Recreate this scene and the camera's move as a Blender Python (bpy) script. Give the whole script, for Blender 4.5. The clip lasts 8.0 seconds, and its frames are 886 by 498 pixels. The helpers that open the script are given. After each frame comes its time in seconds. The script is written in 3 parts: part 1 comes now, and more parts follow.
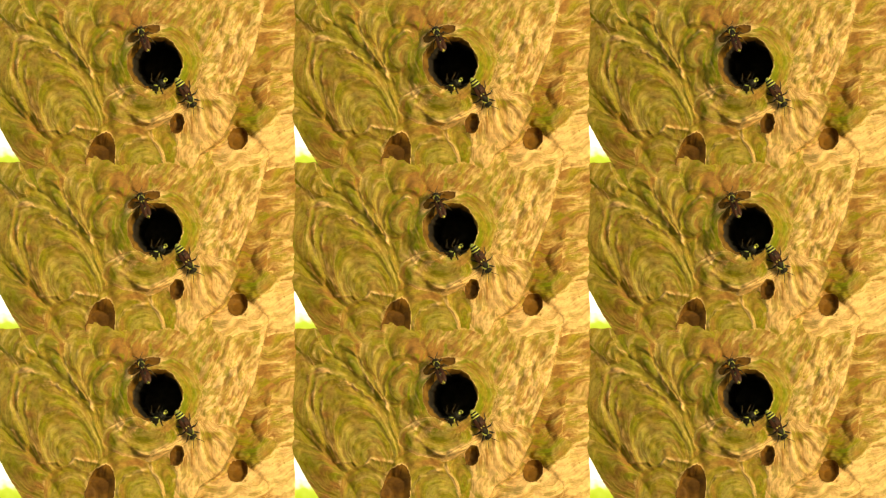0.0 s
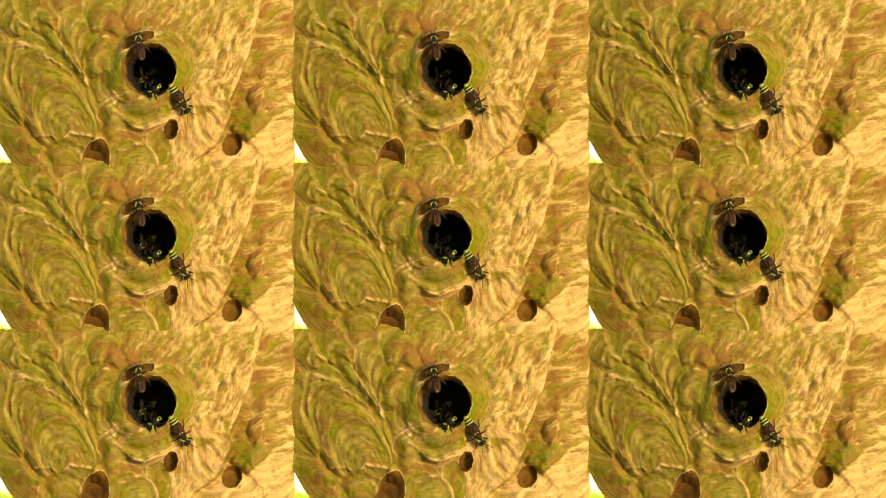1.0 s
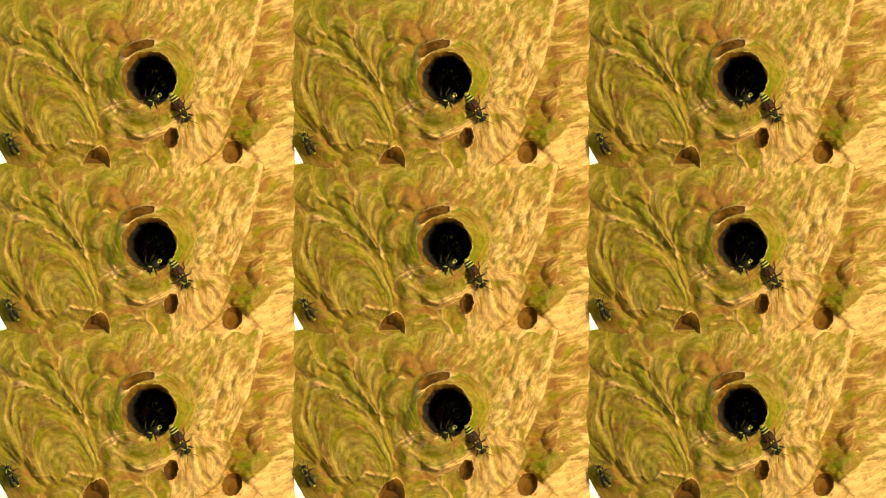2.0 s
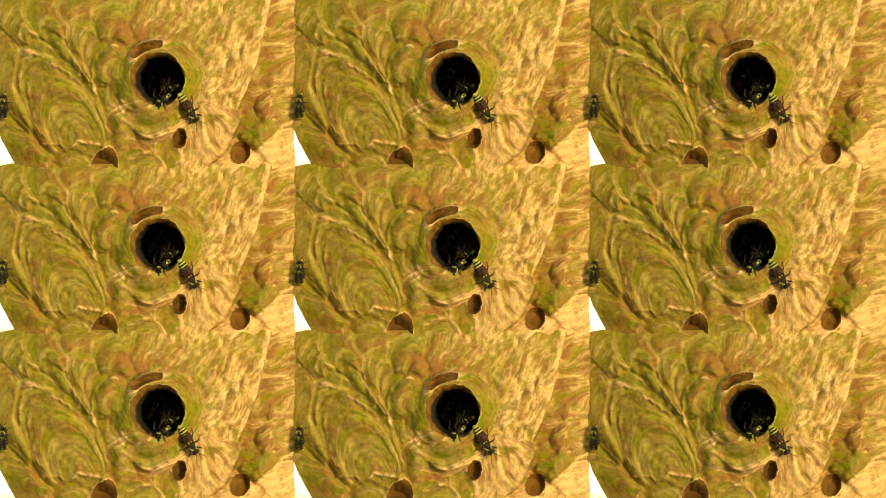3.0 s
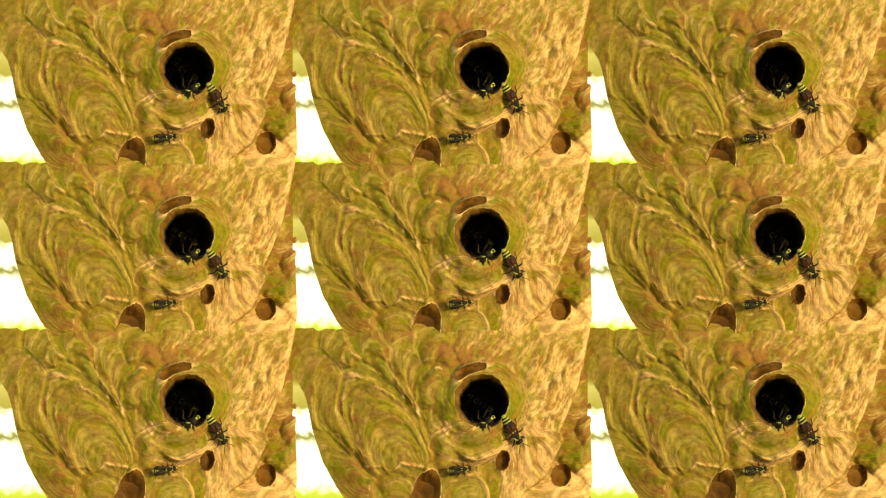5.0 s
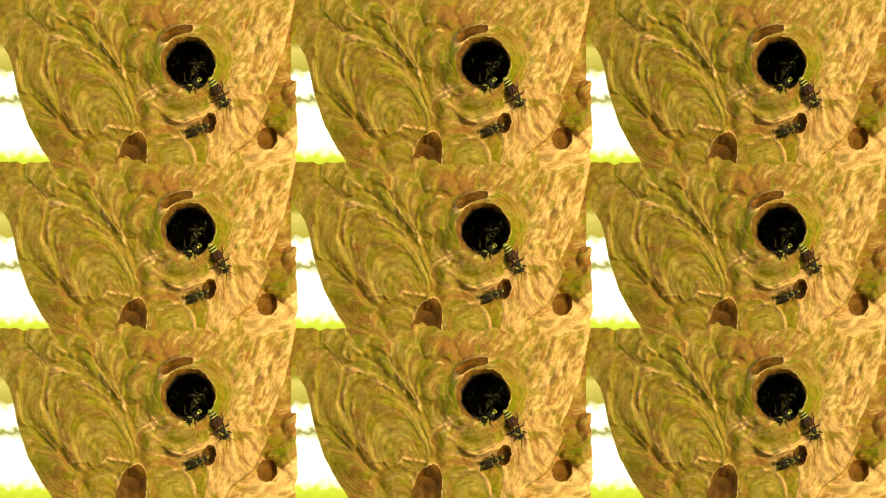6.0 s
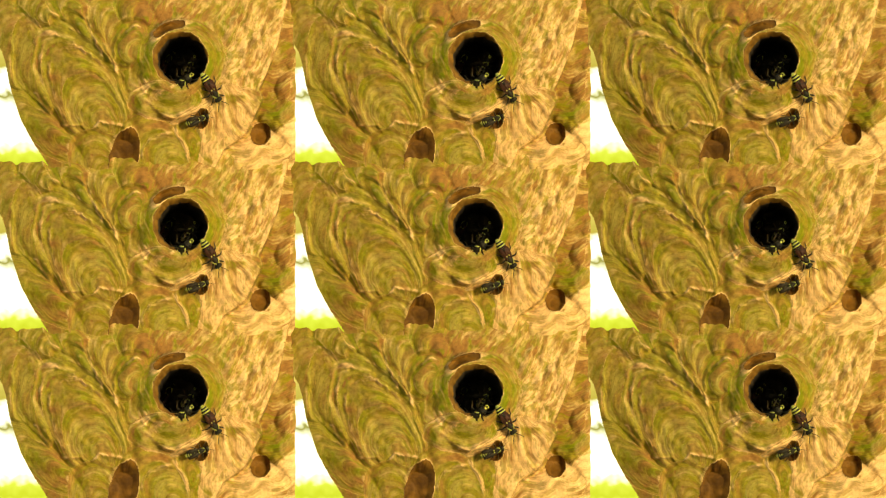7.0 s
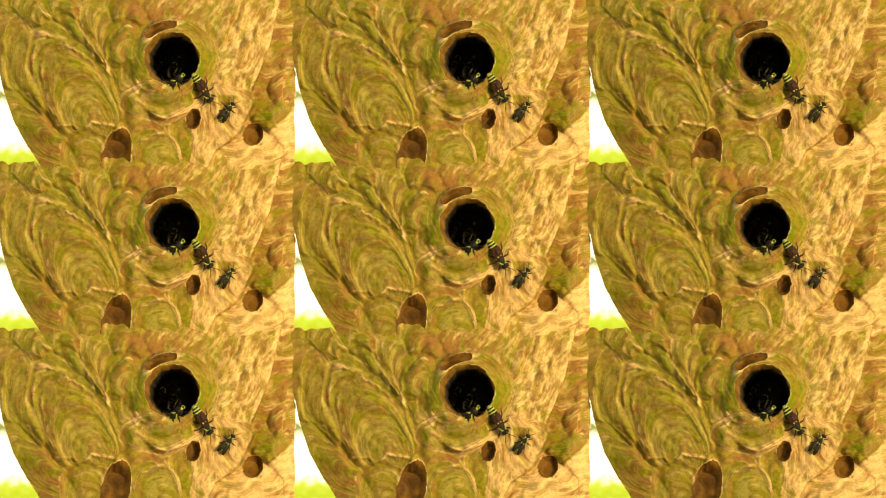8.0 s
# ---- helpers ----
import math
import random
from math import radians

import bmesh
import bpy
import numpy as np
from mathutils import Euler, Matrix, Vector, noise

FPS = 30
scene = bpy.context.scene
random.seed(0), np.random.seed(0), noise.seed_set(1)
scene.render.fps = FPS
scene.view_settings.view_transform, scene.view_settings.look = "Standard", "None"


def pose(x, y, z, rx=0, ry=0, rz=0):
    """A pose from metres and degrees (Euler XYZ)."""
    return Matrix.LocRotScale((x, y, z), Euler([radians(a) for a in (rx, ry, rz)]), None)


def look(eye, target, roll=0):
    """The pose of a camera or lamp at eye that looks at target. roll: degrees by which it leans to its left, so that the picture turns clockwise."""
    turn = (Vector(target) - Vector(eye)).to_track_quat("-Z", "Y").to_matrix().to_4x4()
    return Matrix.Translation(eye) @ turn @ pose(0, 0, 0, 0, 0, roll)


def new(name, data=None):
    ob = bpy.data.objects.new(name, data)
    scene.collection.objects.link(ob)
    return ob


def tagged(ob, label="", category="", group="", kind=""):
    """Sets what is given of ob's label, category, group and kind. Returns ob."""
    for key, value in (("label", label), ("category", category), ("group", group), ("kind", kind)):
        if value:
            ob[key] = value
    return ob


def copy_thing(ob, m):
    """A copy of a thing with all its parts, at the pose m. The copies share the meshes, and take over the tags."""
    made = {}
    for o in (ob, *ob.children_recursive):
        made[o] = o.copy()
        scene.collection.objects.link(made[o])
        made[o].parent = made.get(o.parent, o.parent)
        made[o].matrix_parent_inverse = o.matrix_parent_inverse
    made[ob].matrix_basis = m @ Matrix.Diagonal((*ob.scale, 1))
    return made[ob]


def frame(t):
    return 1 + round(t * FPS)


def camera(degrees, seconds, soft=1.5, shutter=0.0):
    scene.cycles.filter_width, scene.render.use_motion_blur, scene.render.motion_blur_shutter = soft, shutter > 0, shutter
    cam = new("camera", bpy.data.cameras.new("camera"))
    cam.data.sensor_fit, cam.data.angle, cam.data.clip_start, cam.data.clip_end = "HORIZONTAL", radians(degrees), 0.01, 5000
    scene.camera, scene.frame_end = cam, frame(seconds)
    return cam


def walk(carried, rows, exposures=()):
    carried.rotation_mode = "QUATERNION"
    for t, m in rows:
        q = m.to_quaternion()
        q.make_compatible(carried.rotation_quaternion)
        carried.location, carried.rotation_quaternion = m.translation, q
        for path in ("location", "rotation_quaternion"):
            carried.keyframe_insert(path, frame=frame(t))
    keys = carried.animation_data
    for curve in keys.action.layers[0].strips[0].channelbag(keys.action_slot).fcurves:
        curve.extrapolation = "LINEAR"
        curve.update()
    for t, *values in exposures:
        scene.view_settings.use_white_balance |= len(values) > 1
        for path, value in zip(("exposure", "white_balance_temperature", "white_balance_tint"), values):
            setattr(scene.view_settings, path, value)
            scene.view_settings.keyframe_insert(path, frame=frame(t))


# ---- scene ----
cam = camera(12.0, 8.0, soft=1.2, shutter=0.5)

# The plan is laid out in the camera's view, and one unit of it (a "u") is taken as 0.3 mm; nine copies of one round
# nest stand in three rows of three, set as balls that cut into one another so that the seams keep still in the camera's
# view, and turn together about their own centres, in place of a panning camera, while the camera stands still.
S = 0.0003
DIST = 784 * S / math.tan(radians(6.0))
EYE = Vector((0, 0, 1.5))
VIEW = look(EYE, EYE + Vector((0, 1, 0)))
PITCH_U, PITCH_V = 1568 / 3, 294.0
UC, VC = PITCH_U / 2, PITCH_V / 2
walk(cam, [(0.0, VIEW), (8.0, VIEW)], exposures=[(0.0, 0.54, 8650, -13), (1.5, 0.54, 8650, -13), (4.0, 0.47, 8800, -12), (7.0, 0.52, 8850, -12), (8.0, 0.52, 8850, -12)])

# how far the paper has moved, in units to the right and down, as the nests turn: seconds, right, down
SWAY = [(0.0, 0, 0), (0.5, -6, 1.8), (1.0, -10.4, 10.6), (1.5, -13.8, 19.6), (2.2, -7.5, 26), (3.0, 4.5, 26.1),
        (3.5, 18, 22.8), (4.0, 33.9, 18.6), (4.5, 46.2, 14.2), (5.2, 55, 6.5), (6.0, 56.3, -0.6),
        (6.5, 51.6, -5.6), (7.0, 43.2, -8.4), (7.5, 35.7, -8.6), (8.0, 28.8, -7.8)]
R = 720.0
CU, CV = 20.0, 8.0


def glide(rows, t):
    """The numbers of the rows at time t, on a smooth way that never overshoots."""
    ts = [r[0] for r in rows]
    i = min(max(sum(1 for a in ts if a <= t) - 1, 0), len(rows) - 2)
    w = min(max((t - ts[i]) / (ts[i + 1] - ts[i]), 0.0), 1.0)
    h = ts[i + 1] - ts[i]
    out = []
    for c in range(1, len(rows[0])):
        def rate(j):
            return (rows[j + 1][c] - rows[j][c]) / (ts[j + 1] - ts[j])

        def slope(j):
            if j == 0 or j == len(rows) - 1:
                return rate(min(j, len(rows) - 2))
            a, b = rate(j - 1), rate(j)
            return 0.0 if a * b <= 0 else 2 * a * b / (a + b)
        p, q, m, n = rows[i][c], rows[i + 1][c], slope(i) * h, slope(i + 1) * h
        out.append(p * (1 + 2 * w) * (1 - w) ** 2 + m * w * (1 - w) ** 2 + q * w * w * (3 - 2 * w) + n * w * w * (w - 1))
    return out


def turn(t):
    """A nest's turn about its centre, which carries the paper along."""
    dx, dy = glide(SWAY, t)
    yaw = math.asin((276 + dx - UC) / R) - math.asin((276 + CU - UC) / R)
    nod = math.asin((117 + dy - VC) / R) - math.asin((117 + CV - VC) / R)
    return pose(0, 0, 0, math.degrees(nod), 0, 0) @ pose(0, 0, 0, 0, math.degrees(yaw), 0)


TIMES = [k / 10 for k in range(81)]

# ---- world and sun ----
SUN_DIR = (VIEW.to_3x3() @ Vector((0.57, 0.16, 0.76))).normalized()
world = bpy.data.worlds.new("sky")
scene.world = world
world.use_nodes = True
wt = world.node_tree
sky = wt.nodes.new("ShaderNodeTexSky")
sky.sky_type = 'NISHITA'
sky.sun_disc = False
sky.sun_elevation = math.asin(SUN_DIR.z)
sky.sun_rotation = math.atan2(SUN_DIR.x, SUN_DIR.y)
wt.nodes["Background"].inputs["Strength"].default_value = 0.15
wt.links.new(sky.outputs[0], wt.nodes["Background"].inputs["Color"])
sun = new("sun", bpy.data.lights.new("sun", 'SUN'))
sun.data.energy = 2.0
sun.data.angle = radians(4)
sun.data.color = (1.0, 0.90, 0.70)
sun.matrix_world = look(SUN_DIR * 5 + EYE, EYE)


# ---- materials ----
def material(name, rough=0.8):
    m = bpy.data.materials.new(name)
    m.use_nodes = True
    b = m.node_tree.nodes["Principled BSDF"]
    b.inputs["Roughness"].default_value = rough
    b.inputs["Specular IOR Level"].default_value = 0.25
    return m, m.node_tree, b


def nd(nt, kind, **kw):
    n = nt.nodes.new(kind)
    for k, v in kw.items():
        if k in n.inputs:
            n.inputs[k].default_value = v
    return n


def ramp(nt, stops):
    r = nt.nodes.new("ShaderNodeValToRGB")
    e = r.color_ramp.elements
    while len(e) < len(stops):
        e.new(0.5)
    for el, (p, c) in zip(e, stops):
        el.position, el.color = p, (*c, 1)
    return r


def math_node(nt, op, a, b):
    n = nt.nodes.new("ShaderNodeMath")
    n.operation = op
    for i, x in enumerate((a, b)):
        if isinstance(x, (int, float)):
            n.inputs[i].default_value = x
        else:
            nt.links.new(x, n.inputs[i])
    return n.outputs[0]


def mix_rgb(nt, fac, a, b, mode='MIX'):
    n = nt.nodes.new("ShaderNodeMix")
    n.data_type, n.blend_type = 'RGBA', mode
    for sock, x in ((n.inputs[0], fac), (n.inputs[6], a), (n.inputs[7], b)):
        if isinstance(x, (int, float)):
            sock.default_value = x
        elif isinstance(x, tuple):
            sock.default_value = (*x, 1)
        else:
            nt.links.new(x, sock)
    return n.outputs[2]


def paper_material():
    """Chewed-wood paper: growth bands that follow each lobe, algae, brown blotches, fine fibres."""
    m, nt, b = material("nest_paper", 0.85)
    L = nt.links.new
    at = nt.nodes.new("ShaderNodeAttribute")
    at.attribute_name = "grow"
    hue = nt.nodes.new("ShaderNodeAttribute")
    hue.attribute_name = "hue"
    gx = nt.nodes.new("ShaderNodeSeparateXYZ")
    L(at.outputs["Vector"], gx.inputs[0])
    hx = nt.nodes.new("ShaderNodeSeparateXYZ")
    L(hue.outputs["Vector"], hx.inputs[0])
    obj = nt.nodes.new("ShaderNodeTexCoord").outputs["Object"]
    warp = nd(nt, "ShaderNodeTexNoise", Scale=70.0, Detail=2.0)
    L(obj, warp.inputs["Vector"])
    wob = math_node(nt, 'MULTIPLY', warp.outputs[0], 9.0)
    s = math_node(nt, 'ADD', gx.outputs[0], wob)

    def along(ks, kt, off):
        """Noise coordinates stretched along the growth bands."""
        c = nt.nodes.new("ShaderNodeCombineXYZ")
        L(math_node(nt, 'ADD', math_node(nt, 'MULTIPLY', s, ks), off), c.inputs[0])
        L(math_node(nt, 'MULTIPLY', gx.outputs[1], kt), c.inputs[1])
        L(math_node(nt, 'MULTIPLY', gx.outputs[2], kt), c.inputs[2])
        return c.outputs[0]

    def streaks(ks, kt, off, detail, lo, hi):
        n = nd(nt, "ShaderNodeTexNoise", Scale=1.0, Detail=detail, Roughness=0.6)
        L(along(ks, kt, off), n.inputs["Vector"])
        f = ramp(nt, [(lo, (0, 0, 0)), (hi, (1, 1, 1))])
        L(n.outputs[0], f.inputs[0])
        return n.outputs[0], f.outputs[0]

    bands, _ = streaks(0.10, 0.014, 0.0, 3.0, 0.3, 0.7)
    col = ramp(nt, [(0.34, (0.20, 0.118, 0.012)), (0.41, (0.262, 0.180, 0.016)), (0.46, (0.295, 0.226, 0.020)), (0.51, (0.258, 0.203, 0.015)),
                    (0.55, (0.32, 0.228, 0.026)), (0.60, (0.36, 0.248, 0.035)), (0.66, (0.48, 0.345, 0.085))])
    L(bands, col.inputs[0])
    _, alg = streaks(0.085, 0.020, 31.0, 3.0, 0.42, 0.66)
    c1 = mix_rgb(nt, math_node(nt, 'MULTIPLY', alg, hx.outputs[0]), col.outputs[0], (0.205, 0.218, 0.010))
    _, cream = streaks(0.075, 0.042, 57.0, 4.0, 0.43, 0.57)
    creamy = math_node(nt, 'MINIMUM', math_node(nt, 'MULTIPLY', math_node(nt, 'ADD', cream, math_node(nt, 'MULTIPLY', math_node(nt, 'MULTIPLY', hx.outputs[1], hx.outputs[1]), 0.25)), hx.outputs[1]), 1.0)
    c2 = mix_rgb(nt, creamy, c1, (0.83, 0.52, 0.25))
    _, rust = streaks(0.09, 0.030, 83.0, 3.0, 0.42, 0.62)
    c3 = mix_rgb(nt, math_node(nt, 'MULTIPLY', rust, hx.outputs[2]), c2, (0.32, 0.148, 0.042))
    fibre, _ = streaks(0.32, 0.05, 11.0, 4.0, 0.3, 0.7)
    fr = ramp(nt, [(0.36, (0.85, 0.82, 0.77)), (0.64, (1.10, 1.10, 1.10))])
    L(fibre, fr.inputs[0])
    c3 = mix_rgb(nt, 1.0, c3, fr.outputs[0], 'MULTIPLY')
    dapple = nd(nt, "ShaderNodeTexNoise", Scale=420.0, Detail=5.0, Roughness=0.65)
    L(obj, dapple.inputs["Vector"])
    dr = ramp(nt, [(0.34, (0.78, 0.75, 0.68)), (0.50, (1.0, 1.0, 1.0)), (0.66, (1.15, 1.13, 1.08))])
    L(dapple.outputs[0], dr.inputs[0])
    c4 = mix_rgb(nt, 1.0, c3, dr.outputs[0], 'MULTIPLY')
    L(c4, b.inputs["Base Color"])
    grain = nd(nt, "ShaderNodeTexNoise", Scale=700.0, Detail=4.0)
    L(obj, grain.inputs["Vector"])
    bump = nd(nt, "ShaderNodeBump", Strength=0.45, Distance=0.0009)
    L(math_node(nt, 'ADD', fibre, math_node(nt, 'MULTIPLY', grain.outputs[0], 0.6)), bump.inputs["Height"])
    L(bump.outputs[0], b.inputs["Normal"])
    return m


def noisy(name, a, c, scale, rough=0.7, bump=0.0005):
    m, nt, b = material(name, rough)
    obj = nt.nodes.new("ShaderNodeTexCoord").outputs["Object"]
    n = nd(nt, "ShaderNodeTexNoise", Scale=scale, Detail=5.0)
    nt.links.new(obj, n.inputs["Vector"])
    r = ramp(nt, [(0.35, a), (0.65, c)])
    nt.links.new(n.outputs[0], r.inputs[0])
    nt.links.new(r.outputs[0], b.inputs["Base Color"])
    bp = nd(nt, "ShaderNodeBump", Strength=0.4, Distance=bump)
    nt.links.new(n.outputs[0], bp.inputs["Height"])
    nt.links.new(bp.outputs[0], b.inputs["Normal"])
    return m


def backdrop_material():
    """Glow of the added card: bright sky between out-of-focus leaves, the same behind every nest."""
    m = bpy.data.materials.new("sky_card")
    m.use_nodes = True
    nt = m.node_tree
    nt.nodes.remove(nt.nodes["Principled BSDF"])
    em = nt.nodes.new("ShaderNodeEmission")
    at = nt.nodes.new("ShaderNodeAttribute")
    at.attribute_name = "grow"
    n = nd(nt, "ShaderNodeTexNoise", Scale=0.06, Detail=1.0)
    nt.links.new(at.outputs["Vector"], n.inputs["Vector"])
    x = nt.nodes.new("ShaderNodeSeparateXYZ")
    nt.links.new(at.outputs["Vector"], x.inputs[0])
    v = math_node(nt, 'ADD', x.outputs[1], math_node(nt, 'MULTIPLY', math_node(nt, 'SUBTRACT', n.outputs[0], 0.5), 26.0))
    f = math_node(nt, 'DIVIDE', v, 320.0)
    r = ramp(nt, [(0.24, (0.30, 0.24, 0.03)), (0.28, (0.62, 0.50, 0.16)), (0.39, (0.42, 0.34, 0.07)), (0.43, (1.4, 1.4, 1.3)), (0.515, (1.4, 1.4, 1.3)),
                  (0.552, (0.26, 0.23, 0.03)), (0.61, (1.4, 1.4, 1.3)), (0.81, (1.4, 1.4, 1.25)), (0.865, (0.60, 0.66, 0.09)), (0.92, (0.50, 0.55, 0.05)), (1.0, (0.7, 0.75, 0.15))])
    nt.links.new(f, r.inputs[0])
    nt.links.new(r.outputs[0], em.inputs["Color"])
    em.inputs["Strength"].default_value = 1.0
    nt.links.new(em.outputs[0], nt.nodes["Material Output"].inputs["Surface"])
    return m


PAPER = paper_material()
# near-black: the shade inside the tunnel is put into its colour
DARK = noisy("shaded_tunnel_paper", (0.02, 0.014, 0.010), (0.05, 0.036, 0.026), 300.0)
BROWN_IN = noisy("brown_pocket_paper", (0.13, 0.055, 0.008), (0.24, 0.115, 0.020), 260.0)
# brown inner paper, coloured darker for shade the shallow pockets lack
HOLLOW = noisy("shaded_pocket_paper", (0.080, 0.029, 0.004), (0.23, 0.098, 0.014), 130.0)
GROUND = noisy("grass_and_earth", (0.05, 0.06, 0.02), (0.09, 0.08, 0.03), 3.0, 0.9, 0.02)
BLACK = noisy("black_chitin", (0.012, 0.009, 0.006), (0.03, 0.022, 0.013), 900.0, 0.65, 0.0001)
YELLOW = noisy("yellow_chitin", (0.42, 0.40, 0.07), (0.58, 0.56, 0.16), 900.0, 0.4, 0.0001)
LEGS = noisy("amber_legs", (0.03, 0.017, 0.006), (0.08, 0.045, 0.012), 900.0, 0.4, 0.0001)
WING = noisy("smoky_brown_wing", (0.040, 0.012, 0.007), (0.075, 0.024, 0.012), 700.0, 0.5, 0.0001)

SMOKE = noisy("smoky_black_wing", (0.012, 0.008, 0.005), (0.04, 0.024, 0.012), 700.0, 0.45, 0.0001)


# ---- helpers of this scene ----
def part(name, bm, mat, parent, label=""):
    me = bpy.data.meshes.new(name)
    bm.to_mesh(me)
    bm.free()
    for p in me.polygons:
        p.use_smooth = True
    for mm in (mat if isinstance(mat, (list, tuple)) else [mat]):
        me.materials.append(mm)
    ob = new(name, me)
    ob.parent = parent
    if label:
        tagged(ob, label)
    return ob


def smooth_noise(x, y, cell, seed):
    """Smooth value noise in -1..1 on arrays."""
    g = np.random.RandomState(seed).uniform(-1, 1, (64, 64))
    fx, fy = x / cell + 500.0, y / cell + 500.0
    ix, iy = np.floor(fx).astype(int), np.floor(fy).astype(int)
    tx, ty = fx - ix, fy - iy
    tx, ty = tx * tx * (3 - 2 * tx), ty * ty * (3 - 2 * ty)
    a, b2 = g[ix % 64, iy % 64], g[(ix + 1) % 64, iy % 64]
    c, d = g[ix % 64, (iy + 1) % 64], g[(ix + 1) % 64, (iy + 1) % 64]
    return (a * (1 - tx) + b2 * tx) * (1 - ty) + (c * (1 - tx) + d * tx) * ty


# ---- the ground ----
def ground_sheet():
    bm = bmesh.new()
    bmesh.ops.create_grid(bm, x_segments=24, y_segments=24, size=400)
    me = bpy.data.meshes.new("ground")
    bm.to_mesh(me)
    bm.free()
    me.materials.append(GROUND)
    tagged(new("ground", me), "grassy earth below the hanging nests", "ground", kind="structure")


ground_sheet()

# ---- the nest's shape: a plan in units, u to the right, v down, z towards the viewer ----
DU, DV = 1.25, 1.25
U, V = np.meshgrid(np.arange(-66.0, 546.0, DU), np.arange(-28.5, 308.0, DV))


def edge_left(v):
    return np.interp(v, [-40, 30, 60, 100, 120, 160, 220, 250, 266, 280, 310], [-130, -80, -60, -36, -30, -23, -4, 12, 21, 31, 50])


def ridge(v):
    return np.interp(v, [-40, 5, 86, 140, 166, 186, 246, 274, 310], [476, 467, 449, 428, 416, 421, 391, 352, 335])


def base_height(u, v):
    over = u - ridge(v)
    return -20 * np.clip(over / 5, 0, 1) * (1 - 0.9 * np.clip((over - 10) / 45, 0, 1))


def blurred(z, reach):
    """z averaged over a square of that reach, three times."""
    n = max(1, int(reach / DU))
    for axis in (0, 1, 0, 1, 0, 1):
        pad = [(0, 0), (0, 0)]
        pad[axis] = (n + 1, n)
        c = np.cumsum(np.pad(z, pad, mode="edge"), axis=axis)
        hi = np.take(c, np.arange(2 * n + 1, c.shape[axis]), axis=axis)
        lo = np.take(c, np.arange(0, c.shape[axis] - 2 * n - 1), axis=axis)
        z = (hi - lo) / (2 * n + 1)
    return z


LOBES = []


def lobe(name, c, size, turn, focus, lift, hue, step=2.5, ring=(9.0, 0.8)):
    """A shell of paper. c, size: its ellipse; turn: degrees; focus: where its growth bands shrink to; hue: algae, cream, brown, over a thin brown wash."""
    LOBES.append((name, c, size, turn, focus, lift, (hue[0], hue[1], hue[2] + 0.12), step, ring))


# from the ones below to the ones on top
lobe("paper_lobe", (-25, 10), (75, 95), 20, (10, 70), 8, (0.5, 0.1, 0.1))
lobe("paper_lobe", (30, 5), (52, 60), -20, (55, 60), 7, (0.7, 0.1, 0.0))
lobe("paper_lobe", (75, 5), (34, 60), -30, (110, 60), 6, (0.8, 0.1, 0.0))
lobe("paper_lobe", (10, 300), (60, 90), 128, (80, 320), 7, (0.5, 0.1, 0.1))
lobe("paper_lobe", (70, 300), (44, 80), 126, (130, 330), 7, (0.4, 0.2, 0.2))
lobe("paper_lobe", (125, 295), (34, 62), 140, (160, 330), 7, (0.5, 0.2, 0.1))
lobe("paper_lobe", (-8, 130), (48, 118), -8, (30, 200), 8, (0.5, 0.15, 0.1))
lobe("paper_lobe", (18, 130), (36, 92), -10, (50, 190), 7, (0.6, 0.15, 0.1))
lobe("paper_lobe", (5, 215), (34, 88), -50, (60, 250), 6, (0.6, 0.1, 0.1))
lobe("paper_lobe", (45, 245), (30, 80), -52, (100, 270), 6, (0.5, 0.15, 0.2))
lobe("paper_lobe", (150, -5), (60, 36), 10, (160, 25), 6, (0.6, 0.2, 0.1))
lobe("paper_lobe", (90, 84), (15, 66), -43, (140, 135), 5, (0.6, 0.1, 0.1))
lobe("paper_lobe", (111, 74), (15, 66), -39, (150, 124), 5, (1.1, 0.1, 0.0))
lobe("paper_lobe", (135, 74), (15, 64), -32, (165, 125), 5, (0.7, 0.2, 0.1))
lobe("paper_lobe", (150, 48), (38, 50), -20, (168, 80), 8, (0.4, 0.2, 0.35))
lobe("paper_lobe", (160, 70), (26, 42), -12, (172, 100), 6, (0.9, 0.2, 0.1))
lobe("paper_lobe", (200, 18), (44, 42), 20, (205, 50), 8, (0.9, 0.2, 0.4))
lobe("paper_lobe", (215, 35), (26, 26), 10, (215, 55), 5, (0.5, 0.2, 0.7))
lobe("paper_lobe", (262, 5), (42, 46), 0, (262, 50), 5, (0.6, 0.3, 0.8))
lobe("paper_lobe", (185, 85), (38, 52), 25, (210, 115), 6, (0.8, 0.1, 0.45))
lobe("paper_lobe", (103, 165), (64, 124), -36, (146, 236), 9, (0.55, 0.15, 0.1), 2.5, (11.0, 1.0))
lobe("paper_lobe", (109, 178), (57, 106), -36, (148, 238), 5, (0.5, 0.2, 0.15), 2.2, (9.0, 0.9))
lobe("paper_lobe", (122, 200), (42, 70), -40, (150, 240), 2.5, (0.6, 0.2, 0.1), 2.0, (8.0, 0.8))
lobe("paper_lobe", (124, 286), (44, 52), -22, (150, 322), 3, (0.5, 0.25, 0.15), 2.0, (9.0, 0.9))
lobe("paper_lobe", (235, 262), (70, 62), 0, (240, 300), 4, (0.4, 0.1, 0.35))
lobe("paper_lobe", (255, 287), (46, 42), 15, (276, 324), 5, (0.8, 0.2, 0.0))
# paler paper; part of the sun's brightness on this side is painted in as cream
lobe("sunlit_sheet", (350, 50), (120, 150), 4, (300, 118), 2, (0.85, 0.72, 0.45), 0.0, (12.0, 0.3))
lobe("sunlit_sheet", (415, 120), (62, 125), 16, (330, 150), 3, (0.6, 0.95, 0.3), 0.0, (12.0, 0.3))
